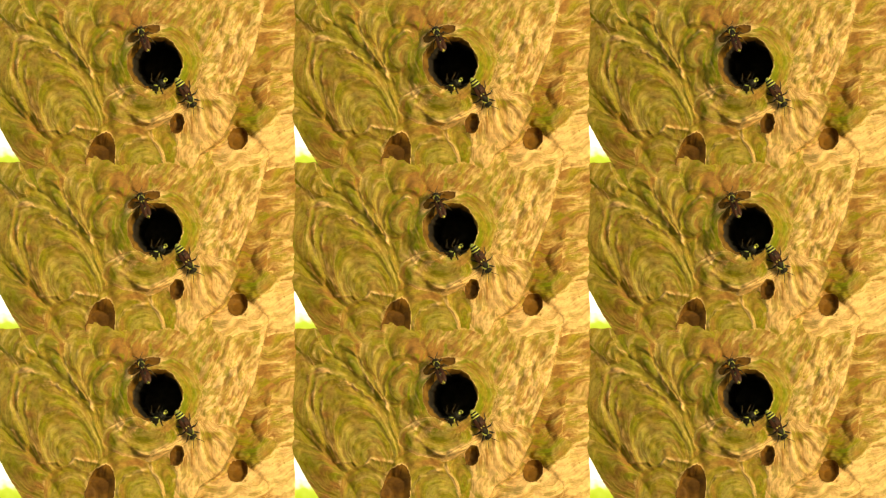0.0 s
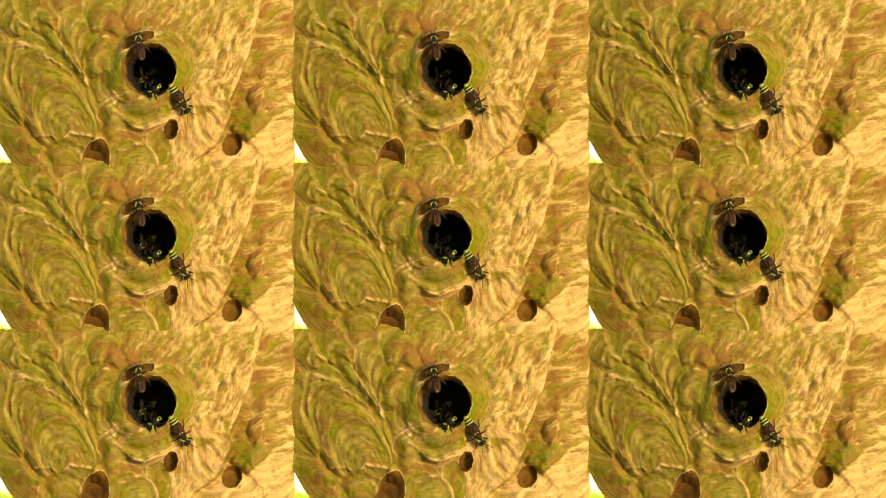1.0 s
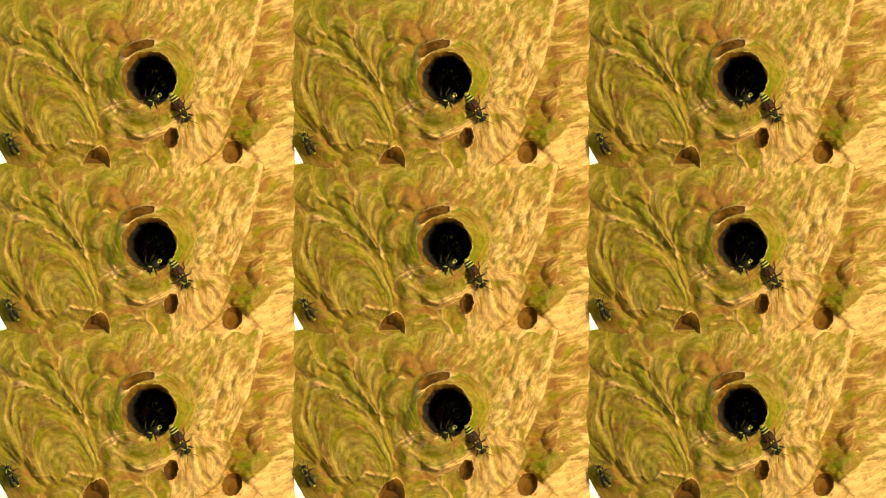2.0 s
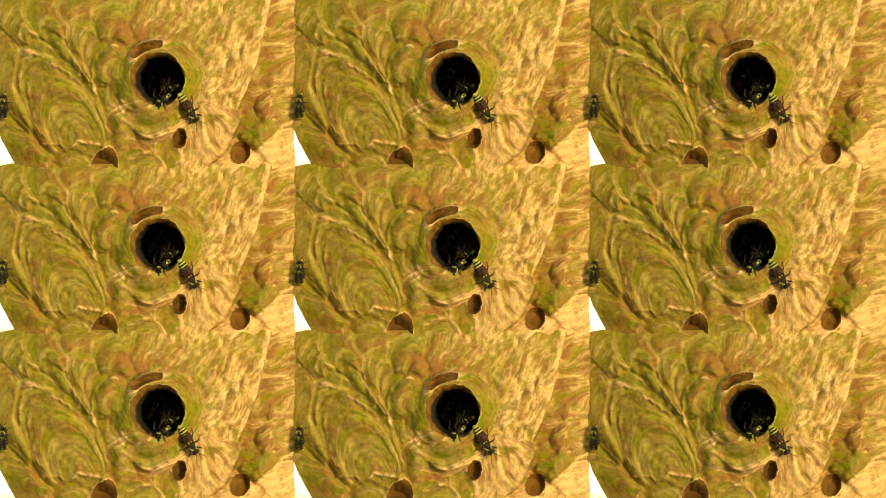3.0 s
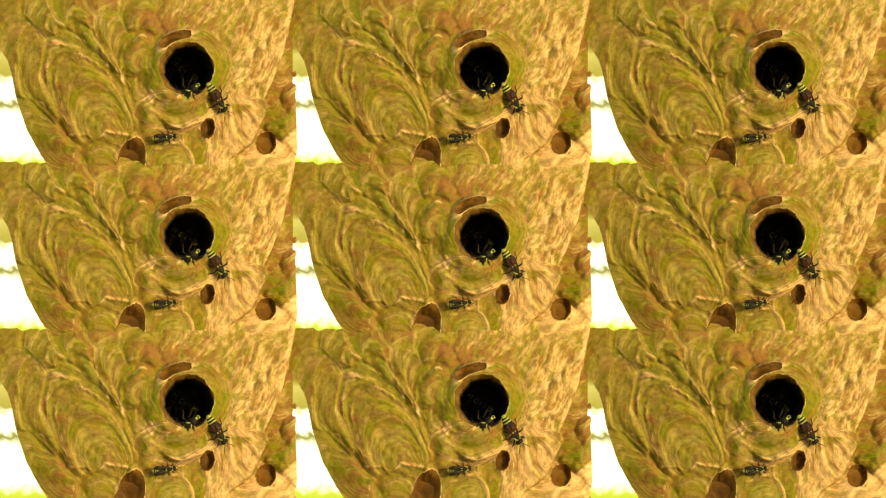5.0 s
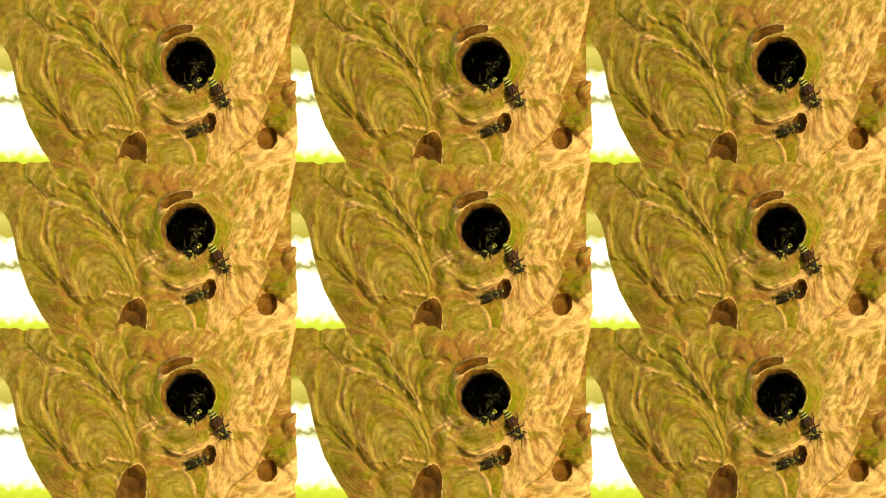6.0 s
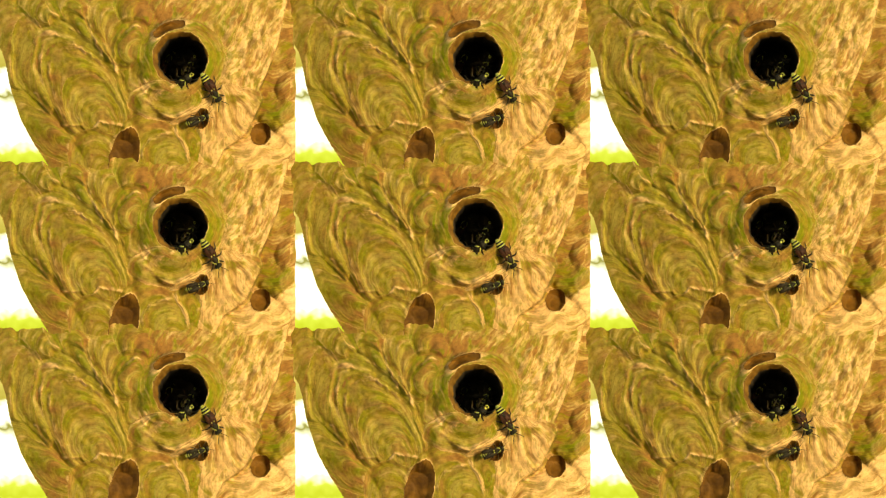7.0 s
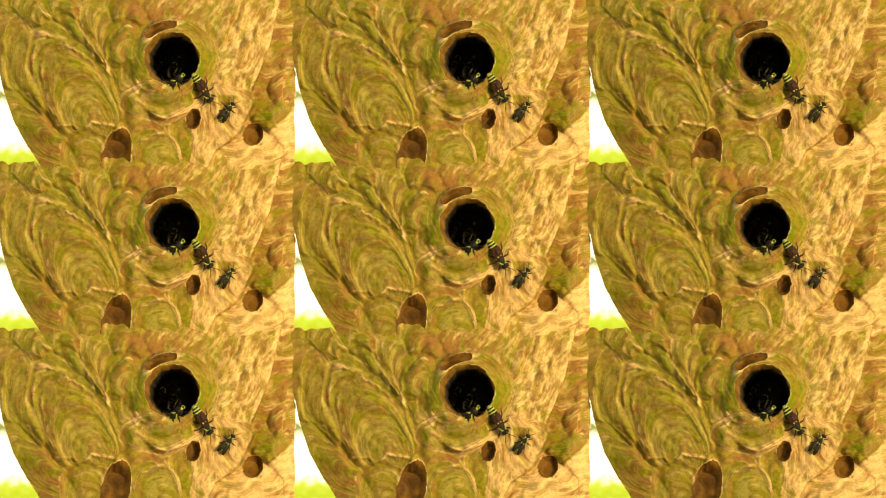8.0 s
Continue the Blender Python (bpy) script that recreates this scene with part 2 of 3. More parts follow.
lobe("folded_sheet", (368, 236), (76, 76), 25, (262, 190), 4, (0.12, 1.2, 0.35), 1.0, (10.0, 0.4))
lobe("outer_shelf", (505, 25), (75, 85), 60, (580, 10), 3, (0.0, 0.9, 0.45))
# its brown also paints in the shade beyond the ridge
lobe("outer_shelf", (470, 145), (36, 60), 0, (480, 200), 2, (0.05, 0.65, 0.7), 2.0, (14.0, 2.0))
lobe("outer_shelf", (520, 150), (50, 72), 15, (540, 190), 5, (0.1, 0.85, 0.5))
lobe("outer_shelf", (462, 218), (45, 32), 20, (440, 245), 3, (0.5, 0.35, 0.2), 2.0, (10.0, 1.5))
lobe("outer_shelf", (500, 265), (75, 55), -25, (540, 300), 4, (0.0, 1.4, 0.1))
lobe("outer_shelf", (420, 288), (55, 30), -20, (420, 310), 5, (0.0, 1.3, 0.2))
lobe("paper_lobe", (208, 146), (28, 32), 0, (225, 150), 3, (1.0, 0.0, 0.0))
lobe("entrance_ring", (278, 118), (80, 72), 0, (276, 117), 2, (1.2, 0.1, 0.2), 0.0, (8.0, 0.5))
lobe("entrance_ledge", (248, 186), (66, 36), -6, (270, 168), 6, (0.8, 0.25, 0.1), 2.5, (8.0, 0.6))
lobe("paper_fold", (302, 202), (46, 8), -27, (302, 202), 5, (0.0, 1.2, 0.2), 2.0, (6.0, 0.4))
lobe("paper_lobe", (297, 252), (17, 36), -8, (300, 275), 3, (1.1, 0.1, 0.0))
lobe("paper_fold", (281, 259), (3.6, 34), -22, (281, 259), 4, (0.2, 1.2, 0.1), 2.0, (6.0, 0.2))
lobe("entrance_ring", (277, 116), (62, 58), 0, (276, 117), 3, (1.1, 0.2, 0.2), 0.8, (7.0, 0.6))

FOLDS = []


def fold(points, rise, width, cream=0.0, brown=0.0, step=0.0, rag=2.0):
    """A lip (rise above 0) or a crease (below 0) along a bent line; step: how much higher the paper lies on its left-hand side."""
    FOLDS.append((points, rise, width, cream, brown, step, rag))


# creases between the layers; the brown share also paints shade into them
fold([(65, 47), (82, 66), (100, 85), (150, 130), (178, 154), (192, 168)], -6.0, 6.5, 0, 0.5)
fold([(184, 158), (195, 182), (192, 212), (187, 236)], -2.5, 7.0, 0, 0.9)
fold([(90, 12), (78, 24), (67, 38), (66, 50)], -5.0, 4.5, 0, 0.5)
fold([(4, 158), (28, 178), (60, 214), (92, 262), (118, 300)], -4.5, 5.5, 0, 0.5, 1.5)
fold([(-38, 60), (-15, 110), (0, 150), (22, 184), (50, 188)], -3.0, 4.0, 0, 0.3)
fold([(48, 78), (58, 74), (70, 78), (82, 82)], -5.0, 4.0, 0, 0.6)
fold([(112, 40), (126, 76), (140, 108), (158, 132)], -3.5, 4.0, 0, 0.1, 1.0)
fold([(170, 78), (176, 70), (186, 60), (198, 57), (213, 65)], -3.5, 4.0, 0, 0.9, -2.0)
fold([(215, 55), (226, 46), (236, 40)], -4.0, 3.2, 0, 0.6)
fold([(112, 22), (106, 30), (108, 40)], -4.0, 4.0, 0, 1.2)
fold([(192, 220), (196, 248), (202, 268)], -4.0, 5.0, 0, 1.0)
fold([(416, 150), (413, 172), (420, 192), (450, 196)], -2.0, 6.0, 0, 0.8)
fold([(468, 140), (464, 118), (474, 96), (500, 80), (530, 70)], -4.5, 6.0, 0, 0.9, -3.0)
fold([(408, 208), (434, 212), (452, 226), (458, 240)], -1.5, 4.0, 0, 0.4, -1.0)
fold([(470, 18), (490, 12), (525, 2)], -3.5, 4.5, 0, 0.4, -3.0)
fold([(462, 46), (490, 42), (535, 28)], -3.0, 4.0, 0, 0.7, -2.0)
fold([(480, 140), (498, 128), (530, 122)], -3.0, 4.0, 0, 0.8, -2.0)
fold([(-55, 20), (-40, 40), (-34, 60)], -4.0, 5.0, 0, 0.8)
# pale lips
fold([(235, 81), (226, 69), (232, 60), (245, 52), (260, 48), (282, 52)], 2.6, 2.2, 1.3, 0, -1.0, 0.8)
fold([(172, 76), (186, 59), (197, 53), (214, 62)], 1.6, 1.8, 0.8, 0, 0.0, 1.0)
fold([(68, 86), (84, 87), (101, 94), (120, 110), (152, 134)], 2.6, 2.6, 1.1, 0, 1.5, 3.0)
fold([(22, 150), (19, 108), (26, 74), (42, 66), (62, 69), (76, 76)], 2.6, 2.6, 0.8, 0.7, -1.0, 2.0)
fold([(33, 150), (31, 110), (38, 84), (54, 76)], 2.0, 2.2, 0.8, 0.7, -0.5, 2.0)
fold([(27, 150), (25, 108), (32, 79), (48, 71)], -2.6, 2.4, 0, 1.4, 0.0, 2.0)
fold([(41, 150), (39, 118), (46, 92), (60, 84)], -2.2, 2.4, 0, 1.4, 0.0, 2.0)
fold([(48, 150), (47, 122), (54, 100), (72, 94), (90, 98)], 1.6, 2.0, 0.8, 0.4, 0.0, 2.0)
fold([(158, 88), (160, 108), (162, 124), (166, 142)], 2.4, 2.2, 1.1, 0, -1.0)
fold([(112, 44), (119, 66), (130, 92), (142, 112)], 1.8, 2.0, 0.8, 0)
fold([(64, 228), (84, 231), (102, 232), (118, 246)], 2.2, 2.4, 0.8, 0.2, 1.5)
fold([(118, 240), (128, 230), (134, 224), (158, 226), (178, 232), (190, 222)], 2.4, 2.2, 1.0, 0.2, -1.5)
fold([(152, 300), (153, 268), (160, 252), (174, 243)], 2.2, 2.2, 0.7, 0.4)
fold([(208, 300), (208, 272), (222, 256), (246, 245), (264, 243)], 2.4, 2.6, 0.8, 0, -2.0)
fold([(200, 182), (221, 194), (244, 212), (264, 222), (290, 212), (322, 194)], 1.2, 2.2, 0.6, 0.3, 1.0)
fold([(232, 206), (248, 216), (264, 220), (290, 208), (322, 188)], 3.6, 5.0, 0.9, 0.5, 2.5)
fold([(201, 146), (206, 164), (222, 181), (244, 190)], 0.9, 1.8, 1.0, 0.5, 0.0, 1.2)
fold([(208, 142), (215, 158), (230, 170), (250, 168), (262, 160)], 0.9, 1.8, 1.0, 0.5, 0.0, 1.2)
fold([(214, 150), (222, 164), (238, 174), (256, 178)], 0.7, 1.5, 0.9, 0.6, 0.0, 1.2)
fold([(240, 168), (256, 166), (268, 158)], 2.2, 2.6, 0.7, 0.9, 1.0, 1.0)
fold([(318, 166), (308, 174), (300, 186)], -2.5, 3.5, 0, 0.7)
fold([(352, 180), (372, 182), (398, 178)], -2.0, 4.0, 0, 0.3)
fold([(268, 222), (270, 244), (284, 268), (292, 300)], 2.0, 2.0, 1.0, 0, 1.0)
fold([(322, 200), (326, 216), (320, 232), (312, 237)], 2.4, 2.2, 1.2, 0)
fold([(300, 262), (322, 262), (336, 250)], 2.6, 3.0, 1.2, 0.2)
fold([(60, 160), (54, 182), (64, 206), (80, 226)], 1.4, 2.2, 0.4, 0.3)
fold([(20, 168), (30, 180), (46, 183)], 1.8, 2.0, 0.8, 0)
fold([(60, 24), (80, 4), (92, -20)], 1.4, 2.4, 0.5, 0)
fold([(28, 46), (34, 22), (52, 14)], 1.4, 2.2, 0.6, 0)
fold([(410, 190), (420, 180), (418, 168)], 2.0, 3.0, 1.0, 0)
fold([(470, 232), (488, 204), (510, 188), (530, 184)], 2.2, 3.5, 1.0, 0)
fold([(438, 262), (446, 244), (470, 226)], 2.4, 4.0, 1.3, 0)

STAINS = []


def stain(c, size, turned_by, algae=0.0, cream=0.0, brown=0.0):
    """A patch of paper with another share of algae, cream and brown."""
    STAINS.append((c, size, turned_by, algae, cream, brown))


stain((222, 134), (13, 20), 20, 1.2, -0.3, -0.5)
stain((88, 48), (20, 12), -30, 0.8, 0, -0.3)
stain((176, 62), (14, 18), 30, 0.8, -0.2, -0.3)
stain((200, 100), (9, 24), 0, 0.5, 0.1, -0.3)
stain((118, 22), (14, 17), 30, -0.6, 0.1, 1.1)
stain((20, 52), (40, 12), 0, -0.6, 0.3, 0.5)
stain((146, 80), (10, 26), 15, -0.4, 0.2, 0.7)
stain((182, 100), (10, 30), 0, -0.6, 0.1, 0.9)
stain((218, 172), (25, 15), 35, -1.4, 0.7, 1.2)
stain((190, 68), (16, 9), 0, -0.5, -0.2, 1.3)
stain((215, 30), (14, 22), 20, 0.1, -0.2, 0.7)
stain((306, 230), (7, 18), 0, 1.0, -0.5, -0.5)
stain((300, 268), (14, 18), 0, 0.8, -0.8, -0.3)
stain((440, 212), (30, 18), 15, 0.4, -0.5, 0.0)
# hollows beyond the ridge, with their shade painted into the shares
stain((482, 100), (14, 26), -30, 0.6, -0.5, 0.3)
stain((440, 168), (20, 18), 0, -0.3, -0.3, 1.0)
stain((478, 160), (18, 16), 0, 0.3, -0.5, 0.9)
stain((334, 118), (10, 40), 0, 0.9, -0.3, -0.2)
stain((375, 20), (20, 20), 0, 0.7, -0.2, 0.1)
stain((415, 10), (18, 22), 0, 0.6, -0.3, 0.2)
stain((330, 50), (26, 18), 40, 0.6, -0.2, 0.2)
stain((375, 186), (24, 7), 0, 0.8, -0.5, 0.0)
stain((268, 34), (26, 16), 0, -0.4, 0.3, 1.1)
stain((500, 55), (40, 26), 0, -0.2, -0.1, 0.6)
stain((85, 200), (26, 20), 0, -0.2, 0.1, 0.4)
stain((60, 275), (40, 18), -30, -0.2, 0.0, 0.5)
stain((30, 215), (26, 14), -40, 0.6, -0.1, 0.0)
stain((-10, 130), (16, 40), -10, 0.6, 0, -0.1)
stain((140, 175), (40, 12), -15, 0.4, 0, -0.1)

stain((282, 38), (52, 30), 0, 0.1, -0.5, 0.5)
stain((240, 60), (30, 26), 0, 0.0, -0.2, 0.5)
stain((196, 196), (12, 34), 0, -0.5, -0.1, 1.1)
stain((214, 112), (12, 40), 0, 0.6, -0.1, -0.2)

PITS = []


def pit(name, c, size, turn, depth, wall, mat, rag=0.05):
    """An opening: wall is how far in it slopes."""
    PITS.append((name, c, size, turn, depth, wall, mat, rag))


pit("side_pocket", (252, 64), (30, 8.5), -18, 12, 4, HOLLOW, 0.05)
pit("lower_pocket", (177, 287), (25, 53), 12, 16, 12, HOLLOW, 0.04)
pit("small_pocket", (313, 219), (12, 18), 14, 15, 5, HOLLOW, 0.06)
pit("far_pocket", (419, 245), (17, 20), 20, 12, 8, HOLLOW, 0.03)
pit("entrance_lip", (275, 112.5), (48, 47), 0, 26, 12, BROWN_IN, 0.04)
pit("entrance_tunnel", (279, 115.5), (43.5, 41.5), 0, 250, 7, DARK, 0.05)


def egg(u, v, c, size, turn, focus):
    a = radians(turn)
    co, si = math.cos(a), math.sin(a)
    du, dv = u - focus[0], v - focus[1]
    eu, ev = c[0] - focus[0], c[1] - focus[1]
    dx, dy = (du * co + dv * si) / size[0], (-du * si + dv * co) / size[1]
    ex, ey = (eu * co + ev * si) / size[0], (-eu * si + ev * co) / size[1]
    q = math.hypot(ex, ey)
    if q > 0.85:
        ex, ey = ex * 0.85 / q, ey * 0.85 / q
        dx = ((u - c[0]) * co + (v - c[1]) * si) / size[0] + ex
        dy = (-(u - c[0]) * si + (v - c[1]) * co) / size[1] + ey
    aa = 1 - ex * ex - ey * ey
    b = dx * ex + dy * ey
    rho = (np.sqrt(b * b + aa * (dx * dx + dy * dy)) - b) / aa
    return rho, np.arctan2(dy, dx)


def growth(name, i, s, ang, wu, wv):
    """Across and along the growth bands: rings in a lobe, slanting streaks in the flat sheet, a fan of folds below it."""
    a, b, c = s + 300.0 * (i + 1), np.cos(ang) * s, np.sin(ang) * s
    if name == "sunlit_sheet":
        a, b, c = 1.15 * (0.88 * wu + 0.47 * wv + 3.5 * smooth_noise(wu, wv, 24, 44)) + 300.0 * (i + 1), 1.0 * (0.88 * wv - 0.47 * wu), np.zeros_like(s)
    if name == "outer_shelf":
        a, b, c = 0.9 * (wv + 0.32 * wu + 9 * smooth_noise(wu, wv, 30, 47)) + 300.0 * (i + 1), 0.6 * wu, np.zeros_like(s)
    if name == "folded_sheet":
        a, b, c = 110 * np.arctan2(wv - 130, wu - 335) + 6 * smooth_noise(wu, wv, 25, 31) + 300.0 * (i + 1), 0.55 * np.hypot(wv - 130, wu - 335), np.zeros_like(s)
    return np.stack([a, b, c], -1)


def shape():
    u, v = U, V
    wu = u + 6.0 * smooth_noise(u, v, 45, 15) + 2.2 * smooth_noise(u, v, 20, 11) + 0.9 * smooth_noise(u, v, 9, 12)
    wv = v + 6.0 * smooth_noise(u, v, 45, 16) + 2.2 * smooth_noise(u, v, 20, 13) + 0.9 * smooth_noise(u, v, 9, 14)
    base = base_height(u, v)
    z = base.copy()
    owner = np.zeros(u.shape, int)
    grow = np.stack([np.hypot(wu - 200, wv - 500), u * 0.6, np.zeros_like(u)], -1)
    hue = np.zeros(u.shape + (3,))
    hue[...] = (0.4, 0.2, 0.1)
    right = np.clip((u - ridge(v)) / 6, 0, 1)[..., None]
    hue = hue * (1 - right) + np.array((0.05, 0.6, 0.5)) * right
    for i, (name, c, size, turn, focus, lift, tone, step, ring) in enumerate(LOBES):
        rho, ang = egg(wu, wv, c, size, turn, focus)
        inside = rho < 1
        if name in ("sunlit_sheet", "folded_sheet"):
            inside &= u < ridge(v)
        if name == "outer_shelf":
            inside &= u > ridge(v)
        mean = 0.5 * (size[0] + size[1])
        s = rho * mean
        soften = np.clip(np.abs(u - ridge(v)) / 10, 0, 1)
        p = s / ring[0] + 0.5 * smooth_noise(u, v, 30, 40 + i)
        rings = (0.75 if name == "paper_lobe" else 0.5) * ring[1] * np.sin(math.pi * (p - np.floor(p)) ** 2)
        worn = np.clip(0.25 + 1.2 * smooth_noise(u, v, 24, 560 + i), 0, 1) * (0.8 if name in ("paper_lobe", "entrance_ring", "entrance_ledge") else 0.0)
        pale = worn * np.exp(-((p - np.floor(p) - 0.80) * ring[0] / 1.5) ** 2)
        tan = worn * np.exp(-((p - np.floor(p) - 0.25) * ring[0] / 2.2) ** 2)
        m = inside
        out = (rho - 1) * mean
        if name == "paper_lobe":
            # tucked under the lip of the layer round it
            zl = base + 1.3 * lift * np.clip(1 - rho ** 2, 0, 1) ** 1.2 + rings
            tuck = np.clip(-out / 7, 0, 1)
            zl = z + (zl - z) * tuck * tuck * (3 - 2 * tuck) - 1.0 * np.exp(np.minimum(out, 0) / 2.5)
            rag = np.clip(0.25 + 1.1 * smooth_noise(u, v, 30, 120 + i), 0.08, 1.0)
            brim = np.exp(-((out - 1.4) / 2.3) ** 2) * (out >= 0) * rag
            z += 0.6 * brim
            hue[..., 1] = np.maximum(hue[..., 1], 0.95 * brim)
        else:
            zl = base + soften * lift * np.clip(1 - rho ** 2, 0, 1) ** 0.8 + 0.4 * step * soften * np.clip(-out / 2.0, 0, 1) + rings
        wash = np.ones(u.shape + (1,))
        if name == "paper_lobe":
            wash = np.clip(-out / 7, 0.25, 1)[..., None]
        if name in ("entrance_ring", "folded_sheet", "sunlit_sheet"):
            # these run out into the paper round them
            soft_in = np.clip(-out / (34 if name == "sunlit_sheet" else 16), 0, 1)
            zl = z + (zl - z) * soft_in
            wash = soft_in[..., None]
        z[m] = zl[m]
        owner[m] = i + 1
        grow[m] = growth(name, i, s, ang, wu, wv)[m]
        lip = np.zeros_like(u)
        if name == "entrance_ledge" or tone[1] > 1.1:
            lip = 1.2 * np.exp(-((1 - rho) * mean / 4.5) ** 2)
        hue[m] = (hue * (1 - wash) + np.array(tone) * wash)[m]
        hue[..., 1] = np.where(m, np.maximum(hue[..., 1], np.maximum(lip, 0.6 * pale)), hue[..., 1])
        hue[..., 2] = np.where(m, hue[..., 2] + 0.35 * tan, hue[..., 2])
    # what no lobe covers goes on from the nearest lobe
    bare = owner == 0
    near = np.full(u.shape, 1e9)
    for i, (name, c, size, turn, focus, lift, tone, step, ring) in enumerate(LOBES):
        rho, ang = egg(wu, wv, c, size, turn, focus)
        over = (rho - 1) * 0.5 * (size[0] + size[1])
        if name in ("sunlit_sheet", "folded_sheet"):
            over = over + 1e6 * (u >= ridge(v))
        if name == "outer_shelf":
            over = over + 1e6 * (u <= ridge(v))
        m = bare & (over < near)
        near[m] = over[m]
        s = rho * 0.5 * (size[0] + size[1])
        owner[m] = i + 1
        grow[m] = growth(name, i, s, ang, wu, wv)[m]
        hue[m] = tone
    # bright crest painted pale, the shade behind it painted brown
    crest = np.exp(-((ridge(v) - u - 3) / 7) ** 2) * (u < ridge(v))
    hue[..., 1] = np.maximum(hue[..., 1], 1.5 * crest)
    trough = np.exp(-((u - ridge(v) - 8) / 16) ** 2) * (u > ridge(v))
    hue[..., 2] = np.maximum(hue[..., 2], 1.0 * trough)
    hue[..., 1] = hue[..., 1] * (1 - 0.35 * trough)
    z[bare] -= 1.0 * np.clip(near[bare] / 6, 0, 1)
    # lips, creases and stains
    for i, (points, rise, width, cream, brown, step, rag) in enumerate(FOLDS):
        best, sided, part_of = np.full(u.shape, 1e9), np.zeros_like(u), np.zeros_like(u)
        fu = u + rag * smooth_noise(u, v, 9, 200 + i) + 0.6 * rag * smooth_noise(u, v, 4, 240 + i)
        fv = v + rag * smooth_noise(u, v, 9, 280 + i) + 0.6 * rag * smooth_noise(u, v, 4, 320 + i)
        for j, ((ax, ay), (bx, by)) in enumerate(zip(points, points[1:])):
            dx, dy = bx - ax, by - ay
            w = np.clip(((fu - ax) * dx + (fv - ay) * dy) / (dx * dx + dy * dy), 0, 1)
            d = np.hypot(fu - ax - w * dx, fv - ay - w * dy)
            m = d < best
            best[m] = d[m]
            sided[m] = ((fv - ay) * dx - (fu - ax) * dy)[m] / math.hypot(dx, dy)
            part_of[m] = (j + w)[m] / (len(points) - 1)
        ends = np.clip(np.minimum(part_of, 1 - part_of) * 6, 0, 1)
        near = np.exp(-(best / (1.3 * width)) ** 2) * ends
        thick = np.clip(0.75 + 0.6 * smooth_noise(u, v, 14, 360 + i), 0.2, 1.3)
        z = z + (1.5 if rise > 0 else 0.52) * rise * near * thick + step * ends * np.exp(-(best / (3 * width)) ** 2) * np.clip(-sided / 1.5, -1, 1)
        hue[..., 1] = np.maximum(hue[..., 1], 1.35 * cream * near * thick) if cream else hue[..., 1] * (1 - 0.7 * near)
        if cream:
            hue[..., 2] *= 1 - 0.85 * near
            hue[..., 0] *= 1 - 0.85 * near
        hue[..., 2] = np.maximum(hue[..., 2], brown * near)
    for i, (c, size, by_deg, algae, cream, brown) in enumerate(STAINS):
        rho, ang = egg(wu, wv, c, size, by_deg, c)
        patch = np.exp(-0.9 * rho ** 2) * np.clip(0.8 + 0.9 * smooth_noise(u, v, 8, 400 + i), 0, 1.4)
        hue = hue + patch[..., None] * np.array((algae, cream, brown))
    hue[..., 0] += 0.40 * smooth_noise(u, v, 26, 501) + 0.25 * smooth_noise(u, v, 12, 502)
    hue[..., 2] += 0.7 * np.clip(smooth_noise(u, v, 21, 503), 0, 1) + 0.35 * np.clip(smooth_noise(u, v, 9, 504), 0, 1)
    hue = np.clip(hue, 0, 1.6)
    # crumpled paper
    z = z + 1.6 * smooth_noise(u, v, 26, 1) + 0.9 * smooth_noise(u, v, 11, 2) + 0.45 * smooth_noise(u, v, 5, 3)
    sun_side = np.clip((u - 330) / 40, 0, 1)
    fold_bend = 3.5 * smooth_noise(u, v, 24, 44)
    fold = smooth_noise(0.88 * wu + 0.47 * wv + fold_bend, 0.5 * (0.88 * wv - 0.47 * wu), 12, 4)
    fan = smooth_noise(95 * np.arctan2(wv - 130, wu - 335), 0.22 * np.hypot(u - 335, v - 130), 8, 6)
    low = np.clip((v - 165) / 25, 0, 1)
    z = z + sun_side * ((3.6 * fold + 0.8 * smooth_noise(u, v, 15, 5) + 0.6 * smooth_noise(u, v, 5, 9)) * (1 - low) + low * (4.2 * fan + 1.5 * smooth_noise(wu, wv, 16, 7) + 0.4 * smooth_noise(u, v, 6, 8)))
    # ragged shelves beyond the ridge
    beyond = np.clip((u - ridge(v) - 4) / 12, 0, 1)
    shelf = (wv + 0.35 * wu) / 24 + 0.5 * smooth_noise(u, v, 28, 61)
    z = z + beyond * (1.0 * np.sin(2 * math.pi * shelf) + 0.8 * smooth_noise(wu, wv, 10, 62))
    # the throat round the entrance
    dist = np.hypot(u - 276, v - 117)
    z = z + 3.5 * np.exp(-((dist - 56) / 12) ** 2) - 3 * np.exp(-((dist - 82) / 12) ** 2)
    # small bite marks
    spots = np.random.RandomState(77)
    for _ in range(60):
        su, sv, sr = spots.uniform(-40, 530), spots.uniform(-20, 300), spots.uniform(0.9, 1.7)
        bite = np.exp(-((u - su) ** 2 + (v - sv) ** 2) / sr ** 2)
        z = z - 2.0 * bite
        hue[..., 2] += 1.5 * bite
        hue[..., 1] *= 1 - bite
    # level out towards where the neighbours cut into one another, so the seams look straight from the camera
    side = np.maximum.reduce([np.clip((70 - u) / 50, 0, 1), np.clip((u - 440) / 40, 0, 1), np.clip((45 - v) / 30, 0, 1), np.clip((v - 235) / 27, 0, 1)])
    z = (z - blurred(z, 24) * (0.15 + 0.85 * side)) * (1 - 0.5 * side)
    z = 0.35 * z + 0.65 * blurred(z, DU)
    z = z * (1 - 0.1 * np.clip((u - ridge(v) - 6) / 10, 0, 1)) * (1 - 0.6 * np.clip((u - 462) / 25, 0, 1))
